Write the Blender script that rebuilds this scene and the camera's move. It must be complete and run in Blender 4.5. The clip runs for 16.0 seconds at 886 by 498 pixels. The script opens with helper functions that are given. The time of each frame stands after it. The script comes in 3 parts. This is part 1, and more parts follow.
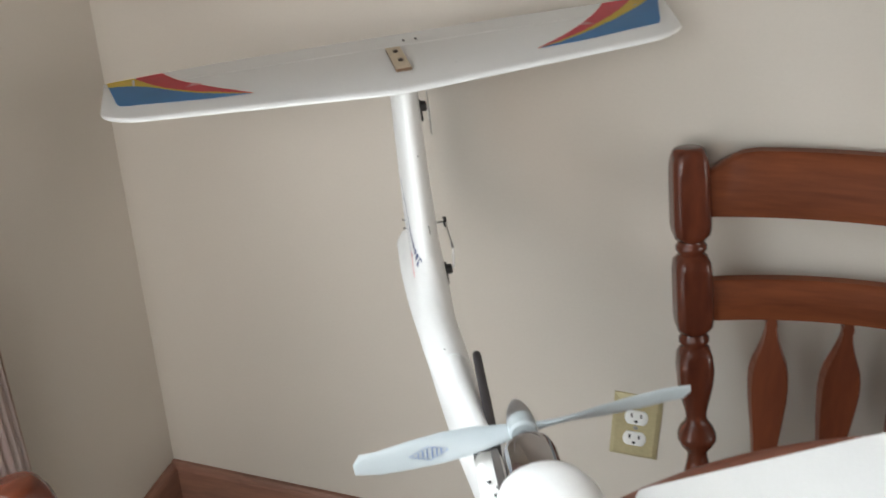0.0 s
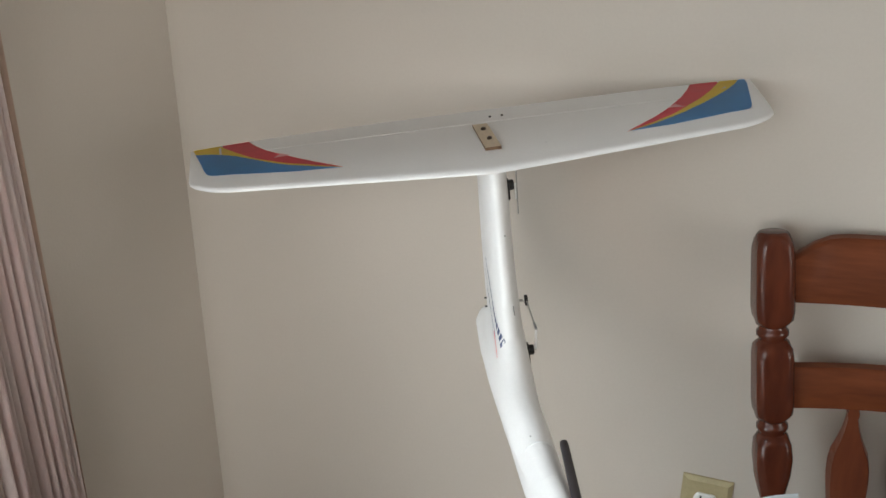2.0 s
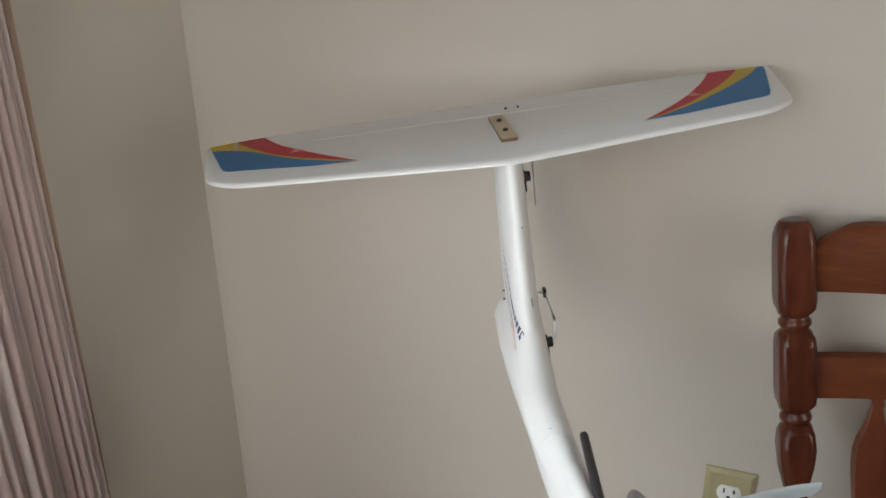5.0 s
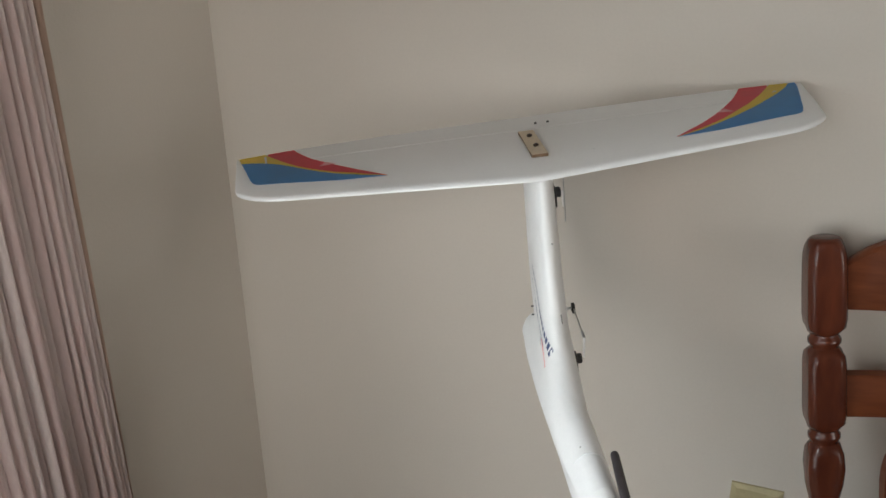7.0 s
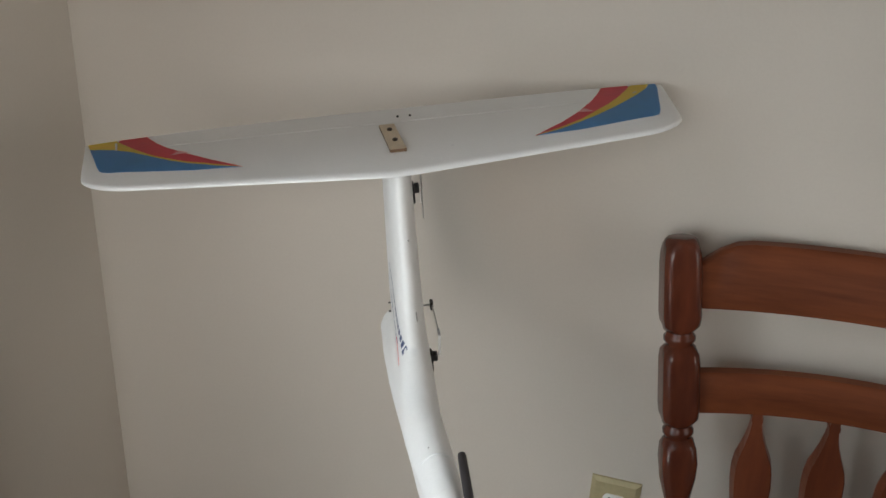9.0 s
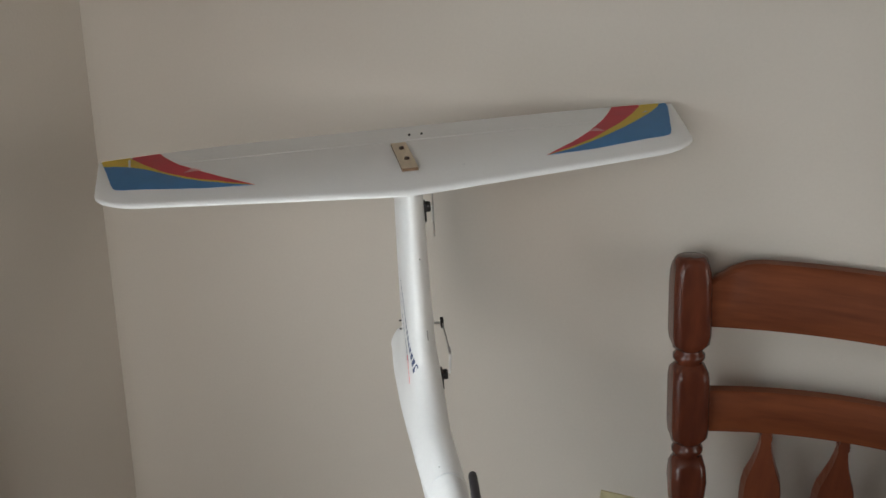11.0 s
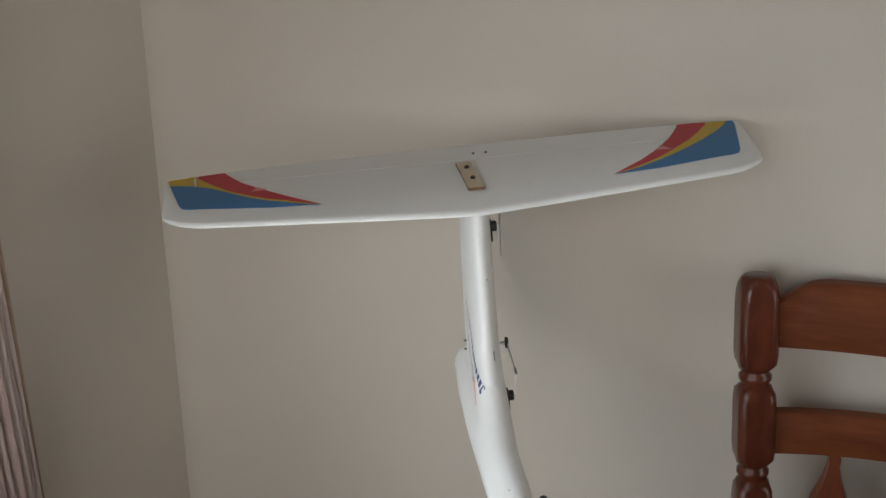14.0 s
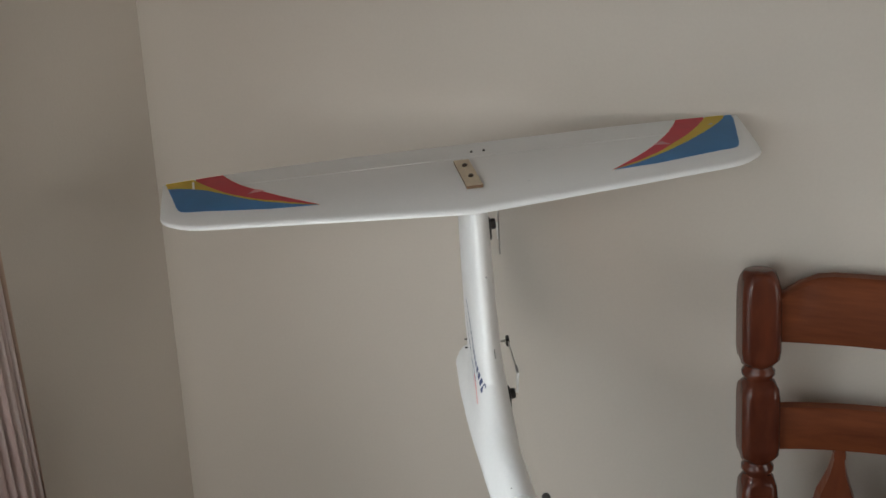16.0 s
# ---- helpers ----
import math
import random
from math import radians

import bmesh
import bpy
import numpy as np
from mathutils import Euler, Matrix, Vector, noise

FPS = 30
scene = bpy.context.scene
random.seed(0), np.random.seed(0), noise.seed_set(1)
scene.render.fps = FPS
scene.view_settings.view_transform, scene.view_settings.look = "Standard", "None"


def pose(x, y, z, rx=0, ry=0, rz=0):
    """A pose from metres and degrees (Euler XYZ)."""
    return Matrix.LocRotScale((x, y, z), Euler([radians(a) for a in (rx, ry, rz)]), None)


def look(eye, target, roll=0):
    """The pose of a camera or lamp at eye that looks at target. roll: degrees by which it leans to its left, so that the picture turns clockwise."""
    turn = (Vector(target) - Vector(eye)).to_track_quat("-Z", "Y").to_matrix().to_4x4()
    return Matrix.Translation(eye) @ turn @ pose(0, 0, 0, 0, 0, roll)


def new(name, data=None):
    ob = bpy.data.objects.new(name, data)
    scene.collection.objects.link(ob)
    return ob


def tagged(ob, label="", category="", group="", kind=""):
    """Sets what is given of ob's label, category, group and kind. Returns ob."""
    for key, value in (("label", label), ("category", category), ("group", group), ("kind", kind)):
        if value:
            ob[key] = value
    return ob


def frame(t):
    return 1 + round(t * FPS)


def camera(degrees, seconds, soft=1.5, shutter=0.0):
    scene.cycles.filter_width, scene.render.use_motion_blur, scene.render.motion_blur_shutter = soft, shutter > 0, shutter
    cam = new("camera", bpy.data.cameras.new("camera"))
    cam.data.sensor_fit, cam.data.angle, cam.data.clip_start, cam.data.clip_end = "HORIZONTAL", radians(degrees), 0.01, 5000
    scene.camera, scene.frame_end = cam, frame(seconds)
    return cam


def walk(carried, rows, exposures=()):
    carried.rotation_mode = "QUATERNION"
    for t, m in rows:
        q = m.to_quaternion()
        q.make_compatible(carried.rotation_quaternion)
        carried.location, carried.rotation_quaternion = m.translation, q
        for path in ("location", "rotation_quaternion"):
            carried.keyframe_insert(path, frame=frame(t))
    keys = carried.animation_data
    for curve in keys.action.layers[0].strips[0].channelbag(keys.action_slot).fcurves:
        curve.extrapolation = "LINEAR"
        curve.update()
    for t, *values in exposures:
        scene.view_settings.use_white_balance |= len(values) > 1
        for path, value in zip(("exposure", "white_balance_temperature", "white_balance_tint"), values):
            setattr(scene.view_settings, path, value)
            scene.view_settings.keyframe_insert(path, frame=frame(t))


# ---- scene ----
cam = camera(47.0, 16.0, shutter=0.5)

PATH = [
    (0, (0.862, -1.189, 1.336), (0.366, 0.466, 0.329), -0.5),
    (0.1, (0.861, -1.1966, 1.3273), (0.3961, 0.4386, 0.3517), -0.53),
    (0.2, (0.8745, -1.1963, 1.3284), (0.4112, 0.4419, 0.3571), -1.62),
    (0.3, (0.8768, -1.1961, 1.3304), (0.4099, 0.4508, 0.3757), -1.85),
    (0.5, (0.872, -1.198, 1.336), (0.378, 0.483, 0.372), -1.9),
    (0.7, (0.8616, -1.1984, 1.338), (0.3632, 0.4447, 0.3929), -1.9),
    (0.8, (0.853, -1.198, 1.336), (0.3229, 0.483, 0.3763), -1.38),
    (1, (0.835, -1.193, 1.339), (0.279, 0.476, 0.389), -0.4),
    (1.2, (0.8188, -1.1935, 1.345), (0.2697, 0.4528, 0.4341), 0.28),
    (1.5, (0.81, -1.186, 1.356), (0.237, 0.492, 0.43), 0.3),
    (2, (0.807, -1.181, 1.359), (0.231, 0.496, 0.434), 0.4),
    (2.5, (0.808, -1.18, 1.349), (0.232, 0.492, 0.414), 0.2),
    (3, (0.817, -1.179, 1.35), (0.234, 0.493, 0.42), -0.8),
    (3.5, (0.816, -1.18, 1.352), (0.221, 0.482, 0.411), -0.6),
    (4, (0.815, -1.178, 1.348), (0.228, 0.49, 0.414), -1.0),
    (6.5, (0.797, -1.178, 1.362), (0.143, 0.471, 0.437), -0.7),
    (7, (0.794, -1.176, 1.362), (0.151, 0.478, 0.44), -0.9),
    (7.5, (0.795, -1.173, 1.364), (0.149, 0.48, 0.443), -1.0),
    (8, (0.813, -1.166, 1.362), (0.192, 0.488, 0.423), -1.6),
    (8.3, (0.816, -1.16, 1.36), (0.2813, 0.533, 0.4188), 0.55),
    (8.5, (0.823, -1.152, 1.362), (0.324, 0.54, 0.42), 1.4),
    (8.7, (0.8235, -1.149, 1.3635), (0.3578, 0.557, 0.4252), 2.5),
    (9, (0.826, -1.143, 1.367), (0.38, 0.56, 0.418), 3.2),
    (11.5, (0.814, -1.144, 1.378), (0.343, 0.567, 0.456), 3.4),
    (12, (0.798, -1.153, 1.372), (0.278, 0.56, 0.481), 3.6),
    (12.5, (0.78, -1.15, 1.383), (0.247, 0.55, 0.475), 4.0),
    (13, (0.784, -1.149, 1.384), (0.246, 0.546, 0.469), 3.5),
    (13.5, (0.794, -1.143, 1.378), (0.265, 0.553, 0.461), 2.2),
    (14, (0.789, -1.143, 1.381), (0.256, 0.552, 0.462), 2.3),
    (14.5, (0.793, -1.143, 1.382), (0.258, 0.549, 0.459), 2.0),
    (15, (0.799, -1.143, 1.378), (0.262, 0.552, 0.463), 1.5),
    (15.5, (0.802, -1.138, 1.382), (0.264, 0.549, 0.453), 1.2),
    (16, (0.794, -1.141, 1.375), (0.252, 0.554, 0.463), 1.3),
]
EXPOSURES = [(0.0, -0.07), (0.5, -0.15), (1.0, -0.17), (2.5, -0.29), (4.0, -0.35), (6.5, -0.41), (8.0, -0.44), (9.0, -0.56), (11.5, -0.57), (13.0, -0.65), (16.0, -0.65)]
walk(cam, [(t, look(eye, target, roll)) for t, eye, target, roll in PATH], EXPOSURES)

# ---- light ----
world = bpy.data.worlds.new("world")
scene.world = world
world.use_nodes = True
sky = world.node_tree.nodes.new("ShaderNodeTexSky")
sky.sky_type = "NISHITA"
sky.sun_disc = False
sky.sun_elevation = radians(40)
sky.sun_rotation = radians(60)
world.node_tree.nodes["Background"].inputs["Strength"].default_value = 0.1
world.node_tree.links.new(sky.outputs["Color"], world.node_tree.nodes["Background"].inputs["Color"])


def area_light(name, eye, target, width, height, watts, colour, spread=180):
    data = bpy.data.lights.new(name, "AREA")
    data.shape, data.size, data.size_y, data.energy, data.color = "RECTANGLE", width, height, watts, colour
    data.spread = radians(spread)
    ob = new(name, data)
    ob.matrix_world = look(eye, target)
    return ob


ROOM_X, ROOM_Y, ROOM_Z = 3.4, -2.4, 2.50
# A tall glazed door in the west wall, and unseen windows added in the south and the east wall for fill.
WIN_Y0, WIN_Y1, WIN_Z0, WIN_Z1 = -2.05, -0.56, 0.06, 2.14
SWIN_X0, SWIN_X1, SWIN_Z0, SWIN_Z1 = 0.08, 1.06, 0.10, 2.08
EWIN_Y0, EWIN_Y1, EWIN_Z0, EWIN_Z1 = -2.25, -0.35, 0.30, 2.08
# Through the door: steep cool skylight narrowed onto the table, level light from the horizon and light off the ground;
# a dimmer fill through the added windows.
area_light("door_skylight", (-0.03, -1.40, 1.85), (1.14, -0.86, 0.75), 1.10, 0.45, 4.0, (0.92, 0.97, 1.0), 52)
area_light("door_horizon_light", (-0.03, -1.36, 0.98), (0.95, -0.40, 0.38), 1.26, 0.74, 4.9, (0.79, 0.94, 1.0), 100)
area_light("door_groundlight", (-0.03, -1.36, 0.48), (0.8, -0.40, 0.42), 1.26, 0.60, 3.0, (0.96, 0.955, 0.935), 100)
# Added fill lamps: they brighten the north and west walls from made-up windows.
area_light("south_fill_light", (0.57, ROOM_Y - 0.03, 1.48), (0.24, -0.30, 0.54), 0.88, 1.10, 5.2, (1.0, 0.985, 0.945), 78)
area_light("east_fill_light", (ROOM_X + 0.03, -1.30, 1.46), (0.0, -0.42, 0.66), 1.88, 1.20, 4.8, (1.0, 0.955, 0.88), 74)


# ---- materials ----
def material(name, colour, rough=0.5, metal=0.0, vary=0.06, scale=6.0, fine=60.0, bump=0.1, depth=0.001, stretch=(1, 1, 1), coat=0.0, second=None, spec=0.5):
    """A surface with broad and fine variation of colour and a fine relief, in object space."""
    m = bpy.data.materials.new(name)
    m.use_nodes = True
    nodes, links = m.node_tree.nodes, m.node_tree.links
    bsdf = nodes["Principled BSDF"]
    coord = nodes.new("ShaderNodeTexCoord")
    mapping = nodes.new("ShaderNodeMapping")
    mapping.inputs["Scale"].default_value = stretch
    links.new(coord.outputs["Object"], mapping.inputs["Vector"])
    broad = nodes.new("ShaderNodeTexNoise")
    broad.inputs["Scale"].default_value, broad.inputs["Detail"].default_value = scale, 4
    small = nodes.new("ShaderNodeTexNoise")
    small.inputs["Scale"].default_value, small.inputs["Detail"].default_value = fine, 3
    for n in (broad, small):
        links.new(mapping.outputs["Vector"], n.inputs["Vector"])
    mix = nodes.new("ShaderNodeMix")
    mix.data_type = "FLOAT"
    mix.inputs["Factor"].default_value = 0.4
    links.new(broad.outputs["Fac"], mix.inputs["A"])
    links.new(small.outputs["Fac"], mix.inputs["B"])
    ramp = nodes.new("ShaderNodeValToRGB")
    low = tuple(c * (1 - vary) for c in colour)
    high = tuple(min(1, c * (1 + vary)) for c in (second or colour))
    ramp.color_ramp.elements[0].position, ramp.color_ramp.elements[0].color = 0.34, (*low, 1)
    ramp.color_ramp.elements[1].position, ramp.color_ramp.elements[1].color = 0.66, (*high, 1)
    links.new(mix.outputs["Result"], ramp.inputs["Fac"])
    links.new(ramp.outputs["Color"], bsdf.inputs["Base Color"])
    rr = nodes.new("ShaderNodeMapRange")
    rr.inputs["To Min"].default_value, rr.inputs["To Max"].default_value = max(0, rough - 0.07), min(1, rough + 0.07)
    links.new(mix.outputs["Result"], rr.inputs["Value"])
    links.new(rr.outputs["Result"], bsdf.inputs["Roughness"])
    bsdf.inputs["Metallic"].default_value = metal
    bsdf.inputs["Specular IOR Level"].default_value = spec
    bsdf.inputs["Coat Weight"].default_value = coat
    bsdf.inputs["Coat Roughness"].default_value = 0.12
    if bump:
        b = nodes.new("ShaderNodeBump")
        b.inputs["Strength"].default_value, b.inputs["Distance"].default_value = bump, depth
        links.new(small.outputs["Fac"], b.inputs["Height"])
        links.new(b.outputs["Normal"], bsdf.inputs["Normal"])
    return m


PAINT = material("wall_paint", (0.560, 0.512, 0.452), 0.75, vary=0.025, scale=2.2, fine=240, bump=0.25, depth=0.0008)
CEIL = material("ceiling_paint", (0.64, 0.59, 0.52), 0.85, vary=0.03, scale=3, fine=180, bump=0.3)
FLOORM = material("floor_carpet", (0.38, 0.335, 0.28), 0.95, vary=0.2, scale=5, fine=300, bump=0.6, depth=0.004)
TRIM = material("stained_trim", (0.215, 0.102, 0.068), 0.45, vary=0.25, scale=4, fine=30, stretch=(1, 1, 9), bump=0.08, coat=0.2)
WOOD = material("chair_wood", (0.073, 0.0185, 0.0102), 0.22, vary=0.12, scale=5, fine=30, stretch=(3, 3, 0.35), bump=0.03, second=(0.112, 0.029, 0.0135), spec=0.42)
SLATWOOD = material("slat_wood", (0.090, 0.0225, 0.0098), 0.30, vary=0.12, scale=5, fine=30, stretch=(4, 3, 0.3), bump=0.04, second=(0.128, 0.034, 0.0140), spec=0.4)
RAILWOOD = material("rail_wood", (0.103, 0.027, 0.0104), 0.40, vary=0.14, scale=5, fine=26, stretch=(0.4, 3, 5), bump=0.04, second=(0.152, 0.042, 0.0148), spec=0.25)
TABLEWOOD = material("table_wood", (0.19, 0.060, 0.032), 0.4, vary=0.2, scale=5, fine=28, stretch=(1, 6, 6), bump=0.05, coat=0.3)
FOAM = material("white_foam", (0.736, 0.738, 0.728), 0.31, vary=0.03, scale=9, fine=330, bump=0.05, depth=0.0003, spec=0.6)
BLUE = material("blue_decal", (0.110, 0.360, 0.69), 0.37, vary=0.06, scale=20, bump=0)
RED = material("red_decal", (0.84, 0.092, 0.125), 0.37, vary=0.08, scale=20, bump=0)
YELLOW = material("yellow_decal", (0.93, 0.70, 0.10), 0.37, vary=0.06, scale=20, bump=0)
PLY = material("plywood", (0.58, 0.48, 0.35), 0.65, vary=0.12, scale=30, fine=200, stretch=(4, 1, 1), bump=0.15)
PLYEDGE = material("plywood_edge", (0.13, 0.075, 0.04), 0.8, vary=0.2, scale=60)
BLACK = material("black_plastic", (0.018, 0.017, 0.017), 0.45, vary=0.1, scale=40, bump=0.1)
BOLT = material("dark_bolt", (0.045, 0.030, 0.022), 0.4, metal=0.5, vary=0.15, scale=60, bump=0.05)
ANT = material("antenna_rubber", (0.028, 0.024, 0.026), 0.42, vary=0.12, scale=40, bump=0.08)
STEEL = material("steel_wire", (0.55, 0.55, 0.53), 0.32, metal=1.0, vary=0.08, scale=50, bump=0)
CHROME = material("motor_metal", (0.47, 0.45, 0.46), 0.10, metal=1.0, vary=0.06, scale=30, bump=0.02)
GREYMETAL = material("grey_metal", (0.42, 0.42, 0.44), 0.34, metal=1.0, vary=0.08, scale=40, bump=0.03)
PROPM = material("propeller_plastic", (0.36, 0.40, 0.415), 0.33, vary=0.05, scale=18, bump=0.06)
EMBLEM = material("emblem_blue", (0.21, 0.28, 0.46), 0.45, vary=0.08, scale=40, bump=0)
BRASS = material("brass_plate", (0.43, 0.37, 0.215), 0.5, metal=0.15, vary=0.1, scale=25, fine=160, bump=0.06)
IVORY = material("white_plastic", (0.78, 0.78, 0.76), 0.4, vary=0.03, scale=30, bump=0.03)
DARK = material("dark_slot", (0.012, 0.011, 0.010), 0.8, vary=0.1, scale=30, bump=0)
INK = material("dark_blue_ink", (0.055, 0.08, 0.17), 0.5, vary=0.1, scale=40, bump=0)
SEAM = material("seam_glue", (0.66, 0.67, 0.67), 0.5, vary=0.05, scale=30, bump=0)
PENCIL = material("grey_smudge", (0.24, 0.235, 0.22), 0.6, vary=0.1, scale=40, bump=0)


def curtain_material():
    m = material("curtain_fabric", (0.86, 0.81, 0.80), 0.9, vary=0.06, scale=3, fine=420, stretch=(1, 1, 0.25), bump=0.4, depth=0.0008)
    nodes, links = m.node_tree.nodes, m.node_tree.links
    bsdf = nodes["Principled BSDF"]
    ramp = bsdf.inputs["Base Color"].links[0].from_node
    coord = nodes.new("ShaderNodeTexCoord")
    wave = nodes.new("ShaderNodeTexNoise")
    wave.noise_dimensions = "1D"
    wave.inputs["Scale"].default_value, wave.inputs["Detail"].default_value = 26, 0
    sep = nodes.new("ShaderNodeSeparateXYZ")
    links.new(coord.outputs["UV"], sep.inputs["Vector"])
    links.new(sep.outputs["X"], wave.inputs["W"])
    tint = nodes.new("ShaderNodeValToRGB")
    tint.color_ramp.elements[0].position, tint.color_ramp.elements[0].color = 0.36, (0.94, 0.84, 0.815, 1)
    tint.color_ramp.elements[1].position, tint.color_ramp.elements[1].color = 0.64, (1.0, 0.955, 0.93, 1)
    links.new(wave.outputs["Fac"], tint.inputs["Fac"])
    mul = nodes.new("ShaderNodeMix")
    mul.data_type, mul.blend_type = "RGBA", "MULTIPLY"
    mul.inputs["Factor"].default_value = 1.0
    links.new(ramp.outputs["Color"], mul.inputs["A"])
    links.new(tint.outputs["Color"], mul.inputs["B"])
    links.new(mul.outputs["Result"], bsdf.inputs["Base Color"])
    thin = nodes.new("ShaderNodeBsdfTranslucent")
    links.new(mul.outputs["Result"], thin.inputs["Color"])
    both = nodes.new("ShaderNodeMixShader")
    both.inputs["Fac"].default_value = 0.2
    links.new(bsdf.outputs["BSDF"], both.inputs[1])
    links.new(thin.outputs["BSDF"], both.inputs[2])
    links.new(both.outputs["Shader"], nodes["Material Output"].inputs["Surface"])
    return m


CURTAIN = curtain_material()
HEM = material("curtain_hem", (0.50, 0.37, 0.29), 0.9, vary=0.08, scale=4, fine=420, stretch=(1, 1, 0.25), bump=0.4, depth=0.0008)


def glass_material():
    m = bpy.data.materials.new("window_glass")
    m.use_nodes = True
    b = m.node_tree.nodes["Principled BSDF"]
    b.inputs["Base Color"].default_value = (1, 1, 1, 1)
    b.inputs["Roughness"].default_value, b.inputs["Transmission Weight"].default_value, b.inputs["IOR"].default_value = 0.0, 1.0, 1.45
    return m


GLASS = glass_material()


# ---- mesh helpers ----
def mesh_of(name, bm, mat, smooth=False):
    me = bpy.data.meshes.new(name)
    bmesh.ops.recalc_face_normals(bm, faces=bm.faces[:])
    bm.to_mesh(me)
    bm.free()
    me.materials.append(mat)
    if smooth:
        me.polygons.foreach_set("use_smooth", [True] * len(me.polygons))
        me.set_sharp_from_angle(angle=radians(40))
    return me


def thing(name, bm, mat, label, category, smooth=False, group="", kind=""):
    return tagged(new(name, mesh_of(name, bm, mat, smooth)), label, category, group, kind)


def root(name, m, label, category, group="", kind=""):
    ob = new(name)
    ob.matrix_world = m
    return tagged(ob, label, category, group, kind)


def part(name, bm, mat, parent, label="", smooth=True, m=None):
    ob = new(name, mesh_of(name, bm, mat, smooth))
    ob.parent = parent
    if m is not None:
        ob.matrix_local = m
    return tagged(ob, label) if label else ob


def box(x0, x1, y0, y1, z0, z1, bevel=0.0, segments=2, bm=None):
    bm = bm or bmesh.new()
    made = bmesh.ops.create_cube(bm, size=1.0)["verts"]
    for v in made:
        v.co = Vector((x0 + (v.co.x + 0.5) * (x1 - x0), y0 + (v.co.y + 0.5) * (y1 - y0), z0 + (v.co.z + 0.5) * (z1 - z0)))
    if bevel:
        edges = list({e for v in made for e in v.link_edges})
        bmesh.ops.bevel(bm, geom=edges, offset=bevel, segments=segments, profile=0.5, affect="EDGES")
    return bm


def rings(sections, close=True, bm=None):
    """Joins rings of points, one after another, into a skin, and caps both ends."""
    bm = bm or bmesh.new()
    rows = [[bm.verts.new(p) for p in ring] for ring in sections]
    n = len(rows[0])
    for a, b in zip(rows, rows[1:]):
        for i in range(n):
            bm.faces.new((a[i], a[(i + 1) % n], b[(i + 1) % n], b[i]))
    if close:
        bm.faces.new(rows[0][::-1])
        bm.faces.new(rows[-1])
    return bm


def turned(profile, sides=24, m=None, bm=None):
    """A lathe-turned body about z from pairs of height and radius."""
    m = m or Matrix()
    return rings([[m @ Vector((max(r, 0.0004) * math.cos(6.28318531 * k / sides), max(r, 0.0004) * math.sin(6.28318531 * k / sides), z)) for k in range(sides)] for z, r in profile], bm=bm)


def between(a, b):
    """A pose whose z runs from a to b."""
    d = Vector(b) - Vector(a)
    return Matrix.Translation(a) @ d.to_track_quat("Z", "Y").to_matrix().to_4x4(), d.length


def rod(a, b, radius, sides=10, bm=None):
    m, n = between(a, b)
    return turned([(0, radius), (n, radius)], sides, m, bm)


def plate(outline, z0, z1, bevel=0.0, bm=None):
    """A flat piece with the given outline in x and y, between two heights."""
    bm = bm or bmesh.new()
    low = [bm.verts.new((x, y, z0)) for x, y in outline]
    high = [bm.verts.new((x, y, z1)) for x, y in outline]
    n = len(outline)
    bm.faces.new(low[::-1])
    top = bm.faces.new(high)
    for i in range(n):
        bm.faces.new((low[i], low[(i + 1) % n], high[(i + 1) % n], high[i]))
    if bevel:
        bmesh.ops.bevel(bm, geom=list(top.edges), offset=bevel, segments=2, profile=0.5, affect="EDGES")
    return bm


# ---- the room ----
T = 0.12
thing("wall_north", box(-T, ROOM_X + T, 0, T, 0, ROOM_Z), PAINT, "plain wall painted warm greige", "wall", kind="structure")
wall_w = root("wall_west", Matrix(), "greige painted wall with an unseen light opening", "wall", kind="structure")
part("wall_face", box(-T, 0, WIN_Y1, 0, 0, ROOM_Z), PAINT, wall_w, smooth=False)
part("wall_face", box(-T, 0, ROOM_Y, WIN_Y0, 0, ROOM_Z), PAINT, wall_w, smooth=False)
part("wall_face", box(-T, 0, WIN_Y0, WIN_Y1, 0, WIN_Z0), PAINT, wall_w, smooth=False)
part("wall_face", box(-T, 0, WIN_Y0, WIN_Y1, WIN_Z1, ROOM_Z), PAINT, wall_w, smooth=False)
wall_e = root("wall_east", Matrix(), "greige painted wall with an unseen light opening", "wall", kind="structure")
part("wall_face", box(ROOM_X, ROOM_X + T, EWIN_Y1, 0, 0, ROOM_Z), PAINT, wall_e, smooth=False)
part("wall_face", box(ROOM_X, ROOM_X + T, ROOM_Y, EWIN_Y0, 0, ROOM_Z), PAINT, wall_e, smooth=False)
part("wall_face", box(ROOM_X, ROOM_X + T, EWIN_Y0, EWIN_Y1, 0, EWIN_Z0), PAINT, wall_e, smooth=False)
part("wall_face", box(ROOM_X, ROOM_X + T, EWIN_Y0, EWIN_Y1, EWIN_Z1, ROOM_Z), PAINT, wall_e, smooth=False)
wall_s = root("wall_south", Matrix(), "greige painted wall with an unseen light opening", "wall", kind="structure")
part("wall_face", box(-T, SWIN_X0, ROOM_Y - T, ROOM_Y, 0, ROOM_Z), PAINT, wall_s, smooth=False)
part("wall_face", box(SWIN_X1, ROOM_X + T, ROOM_Y - T, ROOM_Y, 0, ROOM_Z), PAINT, wall_s, smooth=False)
part("wall_face", box(SWIN_X0, SWIN_X1, ROOM_Y - T, ROOM_Y, 0, SWIN_Z0), PAINT, wall_s, smooth=False)
part("wall_face", box(SWIN_X0, SWIN_X1, ROOM_Y - T, ROOM_Y, SWIN_Z1, ROOM_Z), PAINT, wall_s, smooth=False)
